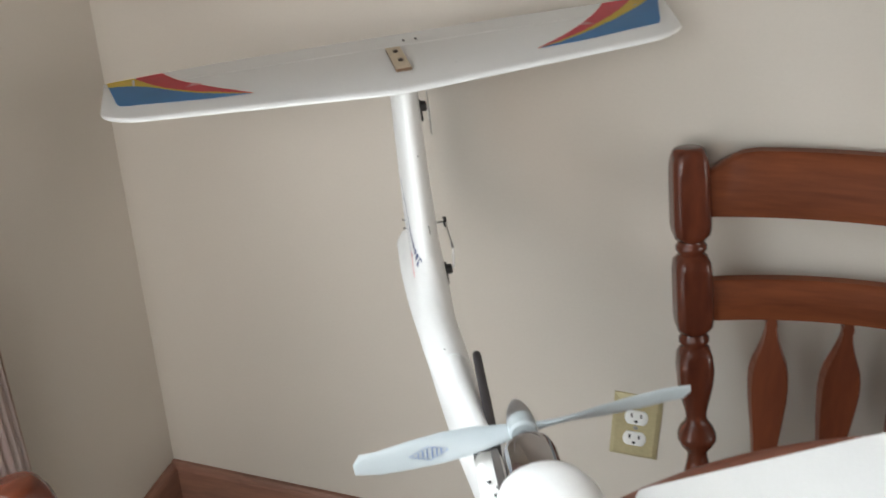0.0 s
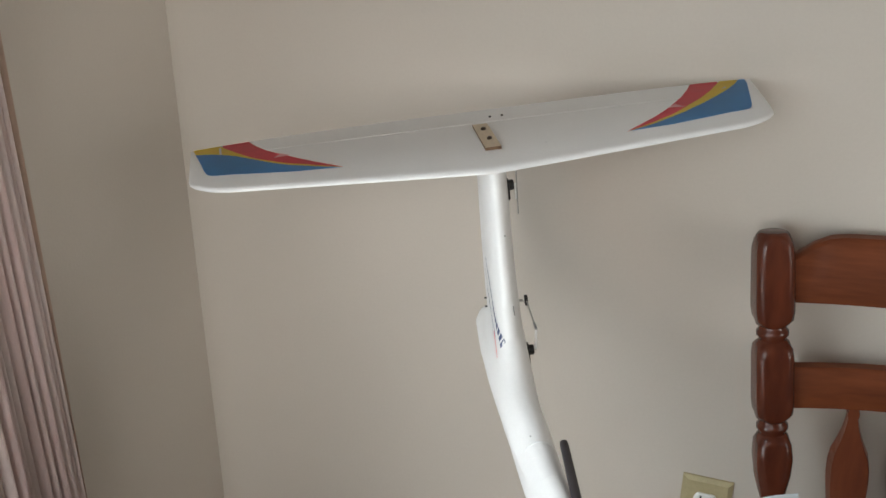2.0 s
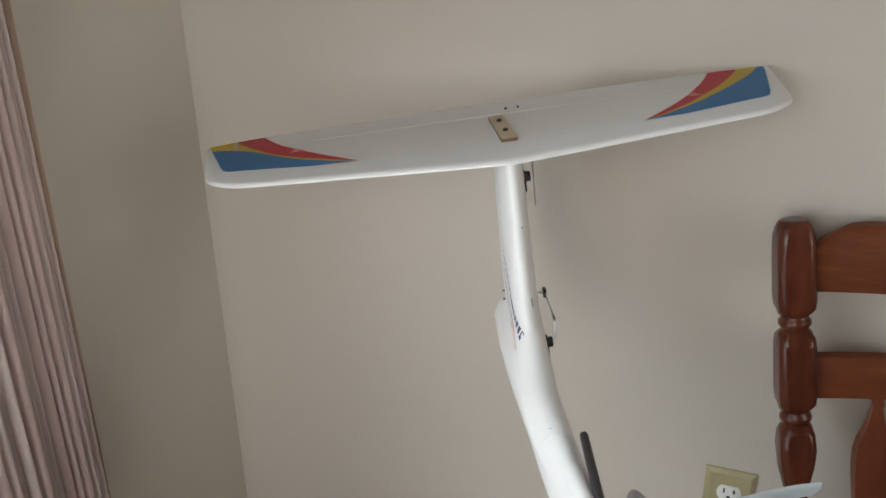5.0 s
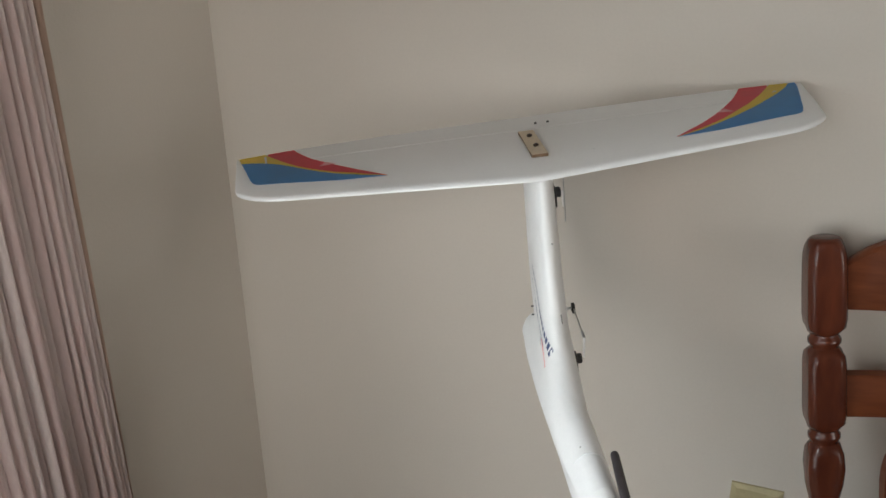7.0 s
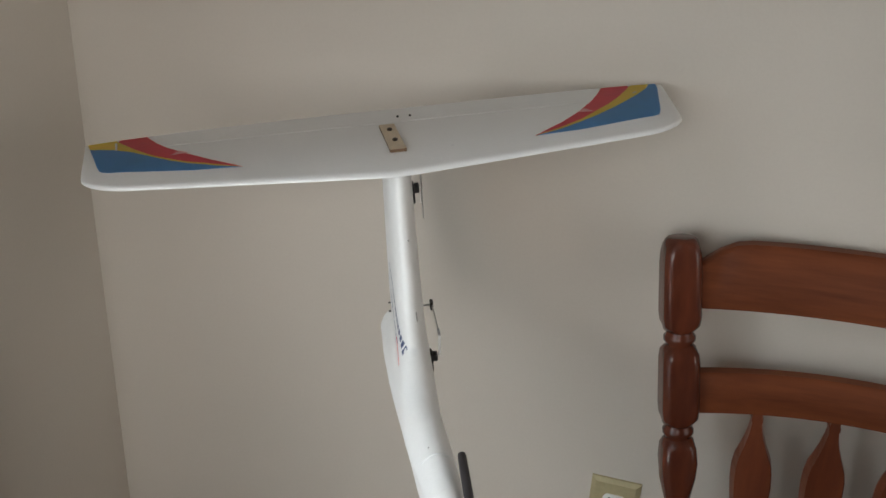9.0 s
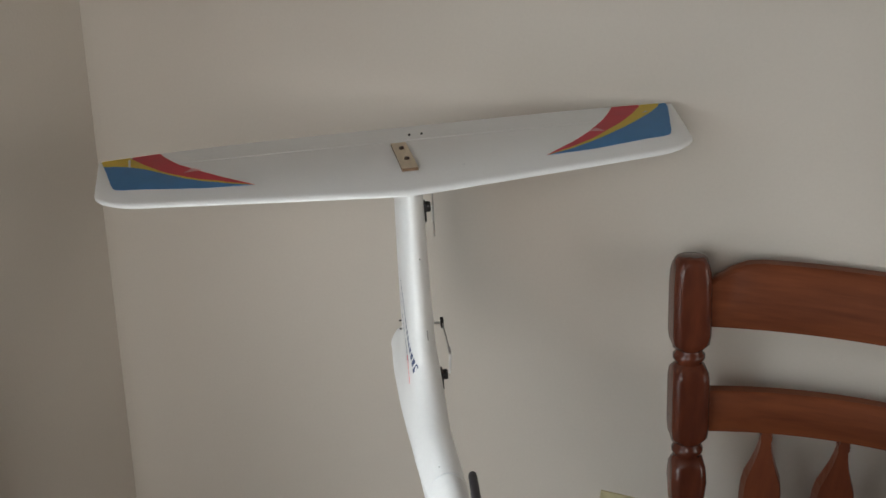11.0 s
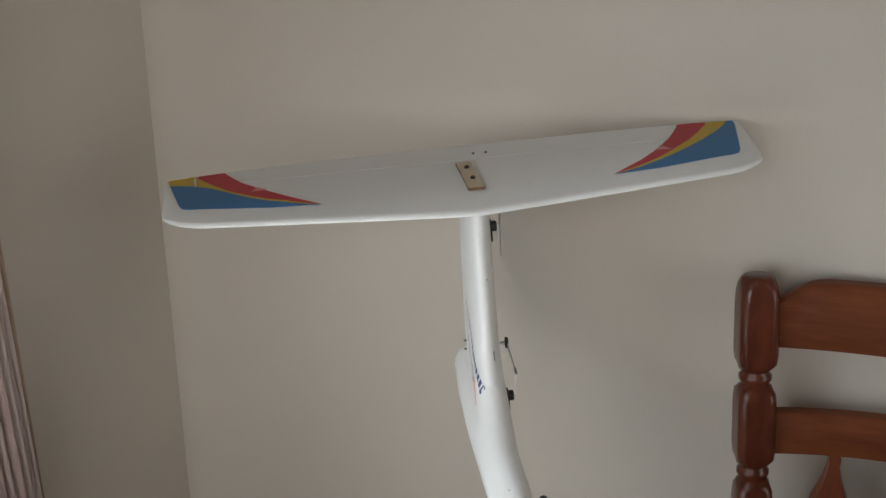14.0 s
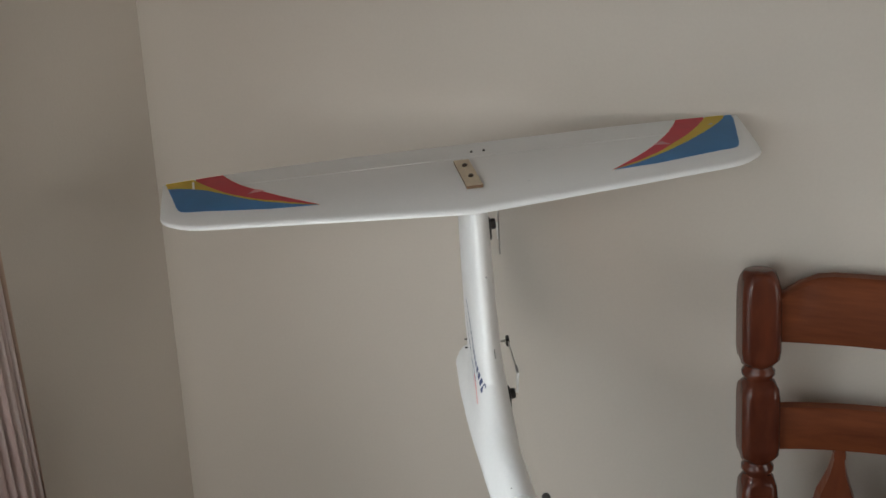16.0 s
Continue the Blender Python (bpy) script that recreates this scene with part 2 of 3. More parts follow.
thing("floor", box(-T, ROOM_X + T, ROOM_Y - T, T, -0.1, 0), FLOORM, "beige carpeted floor of the room", "floor", kind="structure")
thing("ceiling", box(-T, ROOM_X + T, ROOM_Y - T, T, ROOM_Z, ROOM_Z + 0.1), CEIL, "plain white painted ceiling", "ceiling", kind="structure")

# Baseboards: a stained board with an eased top edge.
def board_profile(x0, x1):
    depth, top = 0.014, 0.10
    shape = [(0, 0), (-depth, 0), (-depth, top - 0.012), (-depth + 0.003, top - 0.004), (-depth + 0.007, top), (0, top)]
    return rings([[(x, y, z) for y, z in shape] for x in (x0, x1)])

thing("baseboard", board_profile(0.0, ROOM_X), TRIM, "reddish stained wooden baseboard along the wall", "baseboard", kind="structure")
bb = board_profile(0.014, -ROOM_Y)
bmesh.ops.transform(bb, matrix=Matrix.Rotation(radians(-90), 4, "Z") @ Matrix.Diagonal((1, -1, 1, 1)), verts=bb.verts[:])
thing("baseboard", bb, TRIM, "reddish stained wooden baseboard along the wall", "baseboard", kind="structure")

# Glazed door beside the curtain, and the added fill windows behind and to the east.
def glazing(name, u0, u1, z0, z1, place, label):
    win = root(name, Matrix(), label, "window", kind="structure")
    for a0, a1, b0, b1 in ((u0, u0 + 0.05, z0, z1), (u1 - 0.05, u1, z0, z1), (u0 + 0.05, u1 - 0.05, z1 - 0.05, z1), (u0 + 0.05, u1 - 0.05, z0, z0 + 0.05)):
        part("window_frame", place(a0, a1, b0, b1, 0.06, 0.10, 0.004), IVORY, win, smooth=False)
    pane = part("pane", place(u0 + 0.05, u1 - 0.05, z0 + 0.05, z1 - 0.05, 0.080, 0.085, 0), GLASS, win, smooth=False)
    pane.visible_shadow = False


glazing("window_1", WIN_Y0, WIN_Y1, WIN_Z0, WIN_Z1, lambda a0, a1, b0, b1, d0, d1, bev: box(-d1, -d0, a0, a1, b0, b1, bev), "white framed glass door that lets daylight in")
glazing("south_fill_window", SWIN_X0, SWIN_X1, SWIN_Z0, SWIN_Z1, lambda a0, a1, b0, b1, d0, d1, bev: box(a0, a1, ROOM_Y - d1, ROOM_Y - d0, b0, b1, bev), "white framed window added out of view for fill light")
glazing("east_fill_window", EWIN_Y0, EWIN_Y1, EWIN_Z0, EWIN_Z1, lambda a0, a1, b0, b1, d0, d1, bev: box(ROOM_X + d0, ROOM_X + d1, a0, a1, b0, b1, bev), "white framed window added out of view for fill light")


# ---- curtain ----
def curtain():
    """Straight, close pleats with a brown side hem, from near the floor to over the door."""
    rnd = random.Random(11)
    ob = root("curtain", Matrix(), "pleated dusty pink and grey curtain beside the glass door", "curtain")
    y, line, k = -0.3620, [], 0
    widths = (0.006, 0.008, 0.013, 0.014, 0.011, 0.016, 0.013, 0.010, 0.018, 0.013, 0.011, 0.014, 0.016, 0.012)
    while y > -0.83:
        w = widths[k % 14] * rnd.uniform(0.93, 1.07)
        d, off, lean = w * rnd.uniform(0.75, 1.0), rnd.uniform(-0.002, 0.002), rnd.uniform(0.7, 1.05)
        for j in range(12):
            u = (0, 0.03, 0.08, 0.16, 0.28, 0.4, 0.52, 0.64, 0.76, 0.86, 0.93, 0.975)[j]
            h = math.sin(math.pi * u ** lean) ** 0.6 if u else 0.0
            line.append((y - w * u, 0.030 + off * (1 if j else 0) + d * h, k + u))
        y -= w
        k += 1

    def sheet(line, mat, name, label="", tapers=False):
        bm = bmesh.new()
        uv = bm.loops.layers.uv.new("UVMap")
        rows, grid = 22, []
        for r in range(rows + 1):
            z = 0.06 + (2.24 - 0.06) * r / rows
            width = max(0.06, min(1.15, (z - 0.32) / 0.75)) if tapers else 1.0
            grid.append([bm.verts.new((x0 + 0.0012 * math.sin(z * 2.1 + q * 0.7), line[-1][0] + (y0 - line[-1][0]) * width + 0.0010 * math.sin(z * 1.7 + q * 0.45), z)) for y0, x0, q in line])
        for r in range(rows):
            for i in range(len(line) - 1):
                f = bm.faces.new((grid[r][i], grid[r][i + 1], grid[r + 1][i + 1], grid[r + 1][i]))
                for loop, (a, b) in zip(f.loops, ((r, i), (r, i + 1), (r + 1, i + 1), (r + 1, i))):
                    loop[uv].uv = (line[b][2] / 40.0, a / rows)
        bmesh.ops.solidify(bm, geom=bm.faces[:], thickness=0.0010)
        part(name, bm, mat, ob, label)

    sheet(line, CURTAIN, "pleats")
    hem = [(-0.3495 - 0.0135 * u, 0.0305 + 0.0065 * math.sin(3.1416 * u ** 0.8) + 0.0008 * math.sin(9.0 * u), 0.3 * u) for u in (0, 0.12, 0.25, 0.4, 0.55, 0.7, 0.85, 1.0)]
    sheet(hem, HEM, "side_hem", "brown side hem", True)


curtain()


# ---- wall outlet ----
def outlet(cx, cz):
    ob = root("wall_outlet", pose(cx, 0, cz), "duplex wall outlet with white sockets in a brass cover plate", "outlet")
    w, h = 0.035, 0.057
    outer = [(-w, 0, -h), (w, 0, -h), (w, 0, h), (-w, 0, h)]
    mid = [(x * 0.985, -0.0025, z * 0.99) for x, _, z in outer]
    inner = [(x * 0.80, -0.0058, z * 0.88) for x, _, z in outer]
    part("cover_plate", rings([outer, mid, inner]), BRASS, ob, smooth=False)
    for s in (1, -1):
        zc = 0.0195 * s
        ring = []
        for k in range(28):
            a = 6.28318531 * k / 28
            ring.append((0.0168 * math.cos(a), max(-0.0125, min(0.0125, 0.0168 * math.sin(a))) + zc))
        bm = rings([[(x * f, y, (z - zc) * f + zc) for x, z in ring] for y, f in ((-0.0050, 1), (-0.0075, 1), (-0.0082, 0.95))])
        socket = part("socket", bm, IVORY, ob, "white plastic socket")
        part("slot", box(-0.0080, -0.0056, -0.0086, -0.0078, zc + 0.0005, zc + 0.0085), DARK, socket, smooth=False)
        part("slot", box(0.0056, 0.0080, -0.0086, -0.0078, zc + 0.0010, zc + 0.0080), DARK, socket, smooth=False)
        part("slot", turned([(0, 0.0026), (0.0008, 0.0026)], 12, pose(0, -0.0078, zc - 0.0066, 90)), DARK, socket)
    part("screw", turned([(0, 0.0035), (0.001, 0.0033), (0.0014, 0.002)], 14, pose(0, -0.0058, 0, 90)), GREYMETAL, ob)


outlet(0.798, 0.360)


# ---- chairs ----
POST = [(0.0, 0.0140), (0.0010, 0.0166), (0.0036, 0.0190), (0.0065, 0.0203), (0.011, 0.0220), (0.020, 0.0236), (0.035, 0.0245), (0.095, 0.0250), (0.106, 0.0235), (0.113, 0.0195), (0.116, 0.0160), (0.119, 0.0165), (0.122, 0.0190),
        (0.127, 0.0190), (0.130, 0.0165), (0.133, 0.0160), (0.136, 0.0195), (0.142, 0.0230), (0.153, 0.0245), (0.213, 0.0248), (0.226, 0.0235), (0.234, 0.0195), (0.237, 0.0160), (0.240, 0.0165),
        (0.243, 0.0188), (0.248, 0.0188), (0.251, 0.0165), (0.254, 0.0160), (0.257, 0.0190), (0.266, 0.0225), (0.286, 0.0240), (0.308, 0.0228), (0.330, 0.0178), (0.346, 0.0136), (0.356, 0.0132),
        (0.362, 0.0160), (0.369, 0.0215), (0.376, 0.0240), (0.3775, 0.0250), (0.3845, 0.0250), (0.386, 0.0240), (0.394, 0.0205), (0.401, 0.0140), (0.408, 0.0126), (0.418, 0.0140), (0.432, 0.0175), (0.450, 0.0185), (0.470, 0.0180), (0.492, 0.0165)]


def faceted(profile, m, side):
    """A turned post whose thick lengths are planed to four flats with round corners between."""
    secs = []
    spin = m.to_3x3()
    for u, r in profile:
        flat = max(0.0, min(1.0, (r - 0.0195) / 0.0035)) * (1.0 if u < 0.30 else 0.35)
        ring = []
        for k in range(64):
            a = 6.28318531 * k / 64
            way = spin @ Vector((math.cos(a), math.sin(a), 0))
            off = (math.degrees(math.atan2(way.y, -side * way.x)) + 73 + 45) % 90 - 45
            shape = min(1.10, 0.905 / math.cos(radians(off)))
            ring.append(m @ Vector((r * (1 + flat * (shape - 1)) * math.cos(a), r * (1 + flat * (shape - 1)) * math.sin(a), u)))
        secs.append(ring)
    return rings(secs)


def chair(m, label):
    """A turned-post chair that faces -y; the origin is on the floor under the middle of its back."""
    ob = root("chair", m, label, "chair", group="chairs round the table")
    top, foot, half = 0.832, 0.352, 0.261

    def post_x(z):
        return half - 0.156 * (top - z)

    def post_y(z):
        return 0.035 - 0.19 * (top - z)

    for s in (-1, 1):
        a, b = (s * post_x(top), post_y(top), top), (s * post_x(foot), post_y(foot), foot)
        mt, n = between(a, b)
        part("back_post", faceted(POST, mt, s), WOOD, ob)
        mt, n = between((s * post_x(foot) , post_y(foot), foot + 0.005), (s * 0.185, -0.02, 0))
        part("rear_leg", turned([(0, 0.017), (0.05, 0.021), (0.12, 0.021), (0.16, 0.016), (0.17, 0.019), (0.18, 0.016), (0.3, 0.019), (n, 0.013)], 20, mt), WOOD, ob)
        mt, n = between((s * 0.175, -0.42, 0.355), (s * 0.2, -0.46, 0))
        part("front_leg", turned([(0, 0.017), (0.05, 0.021), (0.12, 0.021), (0.16, 0.016), (0.17, 0.019), (0.18, 0.016), (0.3, 0.019), (n, 0.013)], 20, mt), WOOD, ob)
        part("stretcher", rod((s * 0.187, -0.035, 0.16), (s * 0.193, -0.445, 0.16), 0.009, 12), WOOD, ob)
    part("stretcher", rod((-0.19, -0.24, 0.16), (0.19, -0.24, 0.16), 0.009, 12), WOOD, ob)

    def rail(z_low, tops, bow, thick=0.020):
        n, secs = 28, []
        for i in range(n + 1):
            u = -1 + 2 * i / n
            zl = z_low + 0.004 * (1 - u * u)
            zt = tops(abs(u))
            ring = []
            for z, y in ((zl, -1), (zt - 0.004, -1), (zt, -0.6), (zt, 0.6), (zt - 0.004, 1), (zl, 1)):
                zm = 0.5 * (z_low + zt)
                x = u * (post_x(zm) - 0.004)
                ring.append((x, post_y(z) + bow * (1 - u * u) + y * thick / 2, z))
            secs.append(ring)
        return rings(secs)

    def crest(u):
        if u > 0.72:
            return 0.793 + 0.039 * math.sin(radians(90 * (1 - (u - 0.72) / 0.28)))
        return 0.832 + 0.003 * (1 - (u / 0.72) ** 2)

    part("top_rail", rail(0.752, crest, 0.032), RAILWOOD, ob)
    part("middle_rail", rail(0.621, lambda u: 0.6715 + 0.004 * (1 - u * u), 0.040), RAILWOOD, ob)

    outline = [(0.626, 0.0066), (0.6185, 0.0066), (0.6165, 0.0078), (0.6125, 0.0078), (0.6105, 0.0066), (0.600, 0.0082), (0.588, 0.0112), (0.574, 0.0162), (0.560, 0.0219), (0.546, 0.0245), (0.530, 0.0250), (0.510, 0.0238), (0.485, 0.0212), (0.460, 0.0180), (0.435, 0.0159), (0.375, 0.0140)]
    for k in range(4):
        u0 = (k - 1.5) / 2.5
        secs = []
        for z, w in outline:
            cx = u0 * post_x(z) + 0.0022
            cy = post_y(z) + 0.040 * (1 - u0 * u0) + 0.002
            secs.append([(cx - w, cy + 0.003, z), (cx - w * 0.76, cy - 0.0085, z), (cx + w * 0.94, cy - 0.0085, z), (cx + w, cy - 0.007, z), (cx + w, cy + 0.006, z), (cx - w, cy + 0.006, z)])
        part("slat", rings(secs), SLATWOOD, ob, smooth=False)
    shape = [(-0.20, 0.0), (-0.21, -0.15), (-0.225, -0.38), (-0.205, -0.46), (-0.12, -0.49), (0.12, -0.49), (0.205, -0.46), (0.225, -0.38), (0.21, -0.15), (0.20, 0.0)]
    part("seat", plate(shape, 0.350, 0.385, 0.008), WOOD, ob)
    return ob


chair(pose(1.086, -0.087, 0), "reddish brown wooden chair with turned posts against the wall")
chair(pose(0.474, -1.015, 0, 0, 0, 96), "reddish brown wooden chair with turned posts beside the curtain")


# ---- table ----
def table():
    ob = root("round_table", pose(1.226, -0.891, 0), "round reddish brown wooden dining table", "table")
    top = 0.712
    part("tabletop", turned([(top - 0.028, 0.525), (top - 0.026, 0.542), (top - 0.018, 0.550), (top - 0.007, 0.550), (top - 0.002, 0.546), (top, 0.538)], 96), TABLEWOOD, ob)
    part("pedestal", turned([(0.06, 0.09), (0.12, 0.085), (0.2, 0.05), (0.34, 0.075), (0.44, 0.06), (0.55, 0.05), (0.66, 0.09), (top - 0.028, 0.14)], 32), TABLEWOOD, ob)
    for k in range(4):
        a = radians(90 * k + 35)
        d = Vector((math.cos(a), math.sin(a), 0))
        secs = []
        for r, z, h in ((0.04, 0.12, 0.10), (0.16, 0.11, 0.08), (0.30, 0.06, 0.06), (0.38, 0.035, 0.05), (0.42, 0.02, 0.04)):
            side = Vector((-d.y, d.x, 0)) * 0.022
            c = d * r + Vector((0, 0, z))
            secs.append([c - side - Vector((0, 0, h / 2)), c + side - Vector((0, 0, h / 2)), c + side + Vector((0, 0, h / 2)), c - side + Vector((0, 0, h / 2))])
        part("foot", rings(secs), TABLEWOOD, ob)


table()


# ---- model airplane ----
# Its own axes: x to its left wing, y towards the tail, z up; the origin is the middle of the tailplane.
PX, PY = Vector((0.91475, 0.38802, 0.11261)), Vector((-0.38766, 0.92144, -0.02596))
PZ = PX.cross(PY)
PLANE = Matrix.Translation((0.5139, -0.1997, 0.9644)) @ Matrix((PX, PY, PZ)).transposed().to_4x4() @ Matrix.Scale(0.97, 4)
plane = root("model_airplane", PLANE, "white foam model airplane with a T-tail on the table", "airplane")


def oval(cx, y, cz, w, h, n=24, power=2.0):
    out = []
    for k in range(n):
        a = 6.28318531 * k / n
        c, s = math.cos(a), math.sin(a)
        px = abs(c) ** (2 / power) * (1 if c > 0 else -1)
        pz = abs(s) ** (2 / power) * (1 if s > 0 else -1)
        out.append((cx + w * px, y, cz + h * pz))
    return out


STAB_T, STAB_DROP = 0.0068, 0.0055


def stab_edge(x):
    """Leading edge, hinge and trailing edge of the tailplane at x."""
    u = abs(x) / 0.321
    lead = -0.105 + 0.046 * u ** 1.05
    if u > 0.85:
        v = (u - 0.85) / 0.15
        lead += 0.034 * (1 - math.sqrt(max(0.0, 1 - v * v)))
    return lead, 0.030, 0.077 - 0.018 * u ** 3 + (0.012 * u * u if x > 0 else 0.0)


def airfoil(x, lead, trail, thick, z=0.0, n=11, whole=None):
    """Points round a section, from the trailing edge over the top to the leading edge and back beneath."""
    chord = (whole or trail) - lead
    out = []
    for k in range(n):
        u = 1 - k / (n - 1)
        u = u * u * 0.75 + u * 0.25
        out.append((x, lead + (trail - lead) * u, z + thick * half_thick((trail - lead) * u / chord) + 0.0))
    low = []
    for k in range(1, n):
        u = k / (n - 1)
        u = u * u * 0.75 + u * 0.25
        low.append((x, lead + (trail - lead) * u, z - thick * half_thick((trail - lead) * u / chord)))
    return out + low


def half_thick(u):
    u = max(u, 0.0)
    return 10.0 * (0.2969 * math.sqrt(u) - 0.1260 * u - 0.3516 * u * u + 0.2843 * u ** 3 - 0.1015 * u ** 4)


def tail_thick(u):
    """The tailplane's section: a flat sheet with a small round nose."""
    if u >= 0.13:
        return half_thick(u)
    edge = 0.70 * math.sqrt(max(0.0, 1 - (1 - min(1.0, max(u, 0.0) / 0.035)) ** 2))
    return edge + (half_thick(0.13) - 0.70) * max(0.0, u - 0.01) / 0.12


def tailplane():
    secs = []
    xs = [-0.321 + 0.642 * k / 60 for k in range(61)]
    xs = sorted(set(xs + [0.3195, -0.3195, 0.317, -0.317, 0.313, -0.313]))
    for x in xs:
        lead, hinge, trail = stab_edge(x)
        u = abs(x) / 0.321
        th = STAB_T * (1 - 0.2 * u)
        if u > 0.93:
            th *= max(0.25, math.sqrt(max(0.0, 1 - ((u - 0.93) / 0.07) ** 2)))
        h = hinge if abs(x) < 0.300 else trail
        up, down = [], []
        for k in range(19):
            v = (k / 18) ** 2.2 * (h - lead) / (trail - lead)
            y, mean = lead + (trail - lead) * v, -STAB_DROP * (1 - v)
            up.append((x, y, mean + th * tail_thick(v)))
            down.append((x, y, mean - 0.3 * th * tail_thick(v)))
        secs.append(up[::-1] + down[1:])
    return rings(secs)


def surface_z(x, y):
    lead, hinge, trail = stab_edge(x)
    u = abs(x) / 0.321
    v = (y - lead) / (trail - lead)
    return max(STAB_T * (1 - 0.2 * u) * tail_thick(v), 0.0010) - STAB_DROP * (1 - v)


def warp(bm, extra=0.0):
    """The tips flare a little towards the trailing edge, the one on the right wing's side more."""
    for v in bm.verts:
        x, y = v.co.x, v.co.y
        if x < 0:
            v.co.x = x * (1.0 + 0.37 * (y + 0.04) + extra * abs(x) / 0.3)
        else:
            v.co.x = x * (0.98 + 0.22 * (y + 0.03) + extra * 0.3)
    return bm


stab = part("tailplane", warp(tailplane()), FOAM, plane)
secs = []
for k in range(41):
    x = -0.2985 + 0.597 * k / 40
    lead, hinge, trail = stab_edge(x)
    up, down = [], []
    for j in range(5):
        y = hinge + 0.0016 + (trail - hinge - 0.0016) * j / 4
        mean = -STAB_DROP * (trail - y) / (trail - lead)
        top = surface_z(x, y)
        up.append((x, y, top))
        down.append((x, y, 2 * mean - top))
    secs.append(up + down[::-1])
elevator = part("elevator", warp(rings(secs)), FOAM, stab)


def decal(name, shape, mat, lift):
    """A thin sheet that follows the top of the tailplane, with the given outline; both sides get one."""
    for s in (-1, 1):
        bm = bmesh.new()
        rows = []
        for x, ya, yb in shape(LINES[s]):
            rows.append([(x * s, ya + (yb - ya) * j / 6) for j in range(7)])
        verts = [[bm.verts.new((x, y, surface_z(x, y) + lift)) for x, y in row] for row in rows]
        for a, b in zip(verts, verts[1:]):
            for j in range(6):
                bm.faces.new((a[j], a[j + 1], b[j + 1], b[j]))
        bmesh.ops.solidify(bm, geom=bm.faces[:], thickness=0.00015)
        part(name, warp(bm, 0.017), mat, stab, {"blue_stripe": "blue sticker", "yellow_stripe": "yellow sticker", "red_stripe": "red sticker"}[name])


def decal_lines(s):
    """Edges of the three sticker bands along x: low edge, blue to yellow, yellow to red, outer edge."""
    rows = []
    for k in range(57):
        x = 0.153 + (0.3125 - 0.153) * k / 56
        low = float(np.interp(x, (0.153, 0.18, 0.202, 0.232, 0.271, 0.286, 0.2925, 0.296, 0.298, 0.3125), (-0.043, -0.040, -0.038, -0.032, -0.024, -0.022, -0.0195, -0.015, -0.008, 0.060)))
        by = float(np.interp(x, (0.153, 0.182, 0.207, 0.224, 0.246, 0.268, 0.285, 0.299, 0.3125), (-0.043, -0.032, -0.018, -0.005, 0.014, 0.033, 0.049, 0.066, 0.090)))
        if s < 0 and x > 0.268:
            by = float(np.interp(x, (0.268, 0.285, 0.299, 0.3125), (0.033, 0.043, 0.0485, 0.0505)))
        yr = float(np.interp(x, (0.153, 0.183, 0.209, 0.226, 0.249, 0.266, 0.281, 0.296), (-0.0428, -0.028, -0.011, 0.004, 0.025, 0.046, 0.069, 0.092)))
        ro = float(np.interp(x, (0.153, 0.185, 0.205, 0.219, 0.232, 0.243, 0.253), (-0.0425, -0.016, 0.004, 0.019, 0.034, 0.052, 0.072)))
        if s < 0:
            swell = max(0.0, min(1.0, (x - 0.19) / 0.05))
            by, yr, ro = by - 0.005 * swell, yr - 0.009 * swell, ro - 0.004 * swell
        else:
            swell = max(0.0, min(1.0, (x - 0.21) / 0.04))
            by, ro = by - 0.006 * swell, ro + 0.009 * swell
        trail = stab_edge(s * x)[2] - 0.0012
        low, by, yr, ro = (v - 0.009 * min(1.0, (0.072 - v) / 0.08) for v in (low, by, yr, ro))
        rows.append((x, low, min(by, trail), min(yr, trail), min(ro, trail)))
    return rows


LINES = {s: decal_lines(s) for s in (-1, 1)}
decal("blue_stripe", lambda rows: [(x, lo, max(lo + 0.0002, by)) for x, lo, by, yr, ro in rows], BLUE, 0.0004)
decal("yellow_stripe", lambda rows: [(x, max(lo, by), max(by + 0.0002, yr)) for x, lo, by, yr, ro in rows if yr > by + 1e-5 and yr > lo], YELLOW, 0.0004)
decal("red_stripe", lambda rows: [(x, yr, max(yr + 0.0002, ro)) for x, lo, by, yr, ro in rows if ro > yr + 1e-5], RED, 0.0004)

# Plywood plate with two bolts on the tailplane.
zt = surface_z(0, -0.01)
ply = part("mounting_plate", plate([(-0.0025, -0.059), (0.0145, -0.059), (0.0070, 0.016), (-0.0095, 0.016)], -0.002, zt + 0.0028), PLY, plane, "pale plywood plate")
ply.data.materials.append(PLYEDGE)
for f in ply.data.polygons:
    if abs(f.normal.z) < 0.5:
        f.material_index = 1
for x, y in ((0.0010, -0.003), (0.0045, -0.034)):
    part("bolt", turned([(0, 0.0028), (0.0020, 0.0028), (0.0028, 0.0019)], 6, pose(x, y, zt + 0.0026)), BOLT, ply)
for x in (0.013, 0.027):
    part("horn_screw", turned([(0, 0.0017), (0.0022, 0.0012)], 8, pose(x, 0.047, surface_z(x, 0.047) - 0.0005)), BLACK, elevator)

# Fin, rudder and boom.


def fin_x(z):
    return 0.0028 + 0.030 * z


def fin_lead(z):
    """y of the fin's leading edge at a height."""
    return float(np.interp(-z, (0.0, 0.05, 0.10, 0.14, 0.165, 0.190, 0.205, 0.218), (-0.091, -0.109, -0.125, -0.145, -0.168, -0.215, -0.270, -0.330)))


def fin_trail(z):
    return 0.026 - 0.016 * (-z / 0.2)


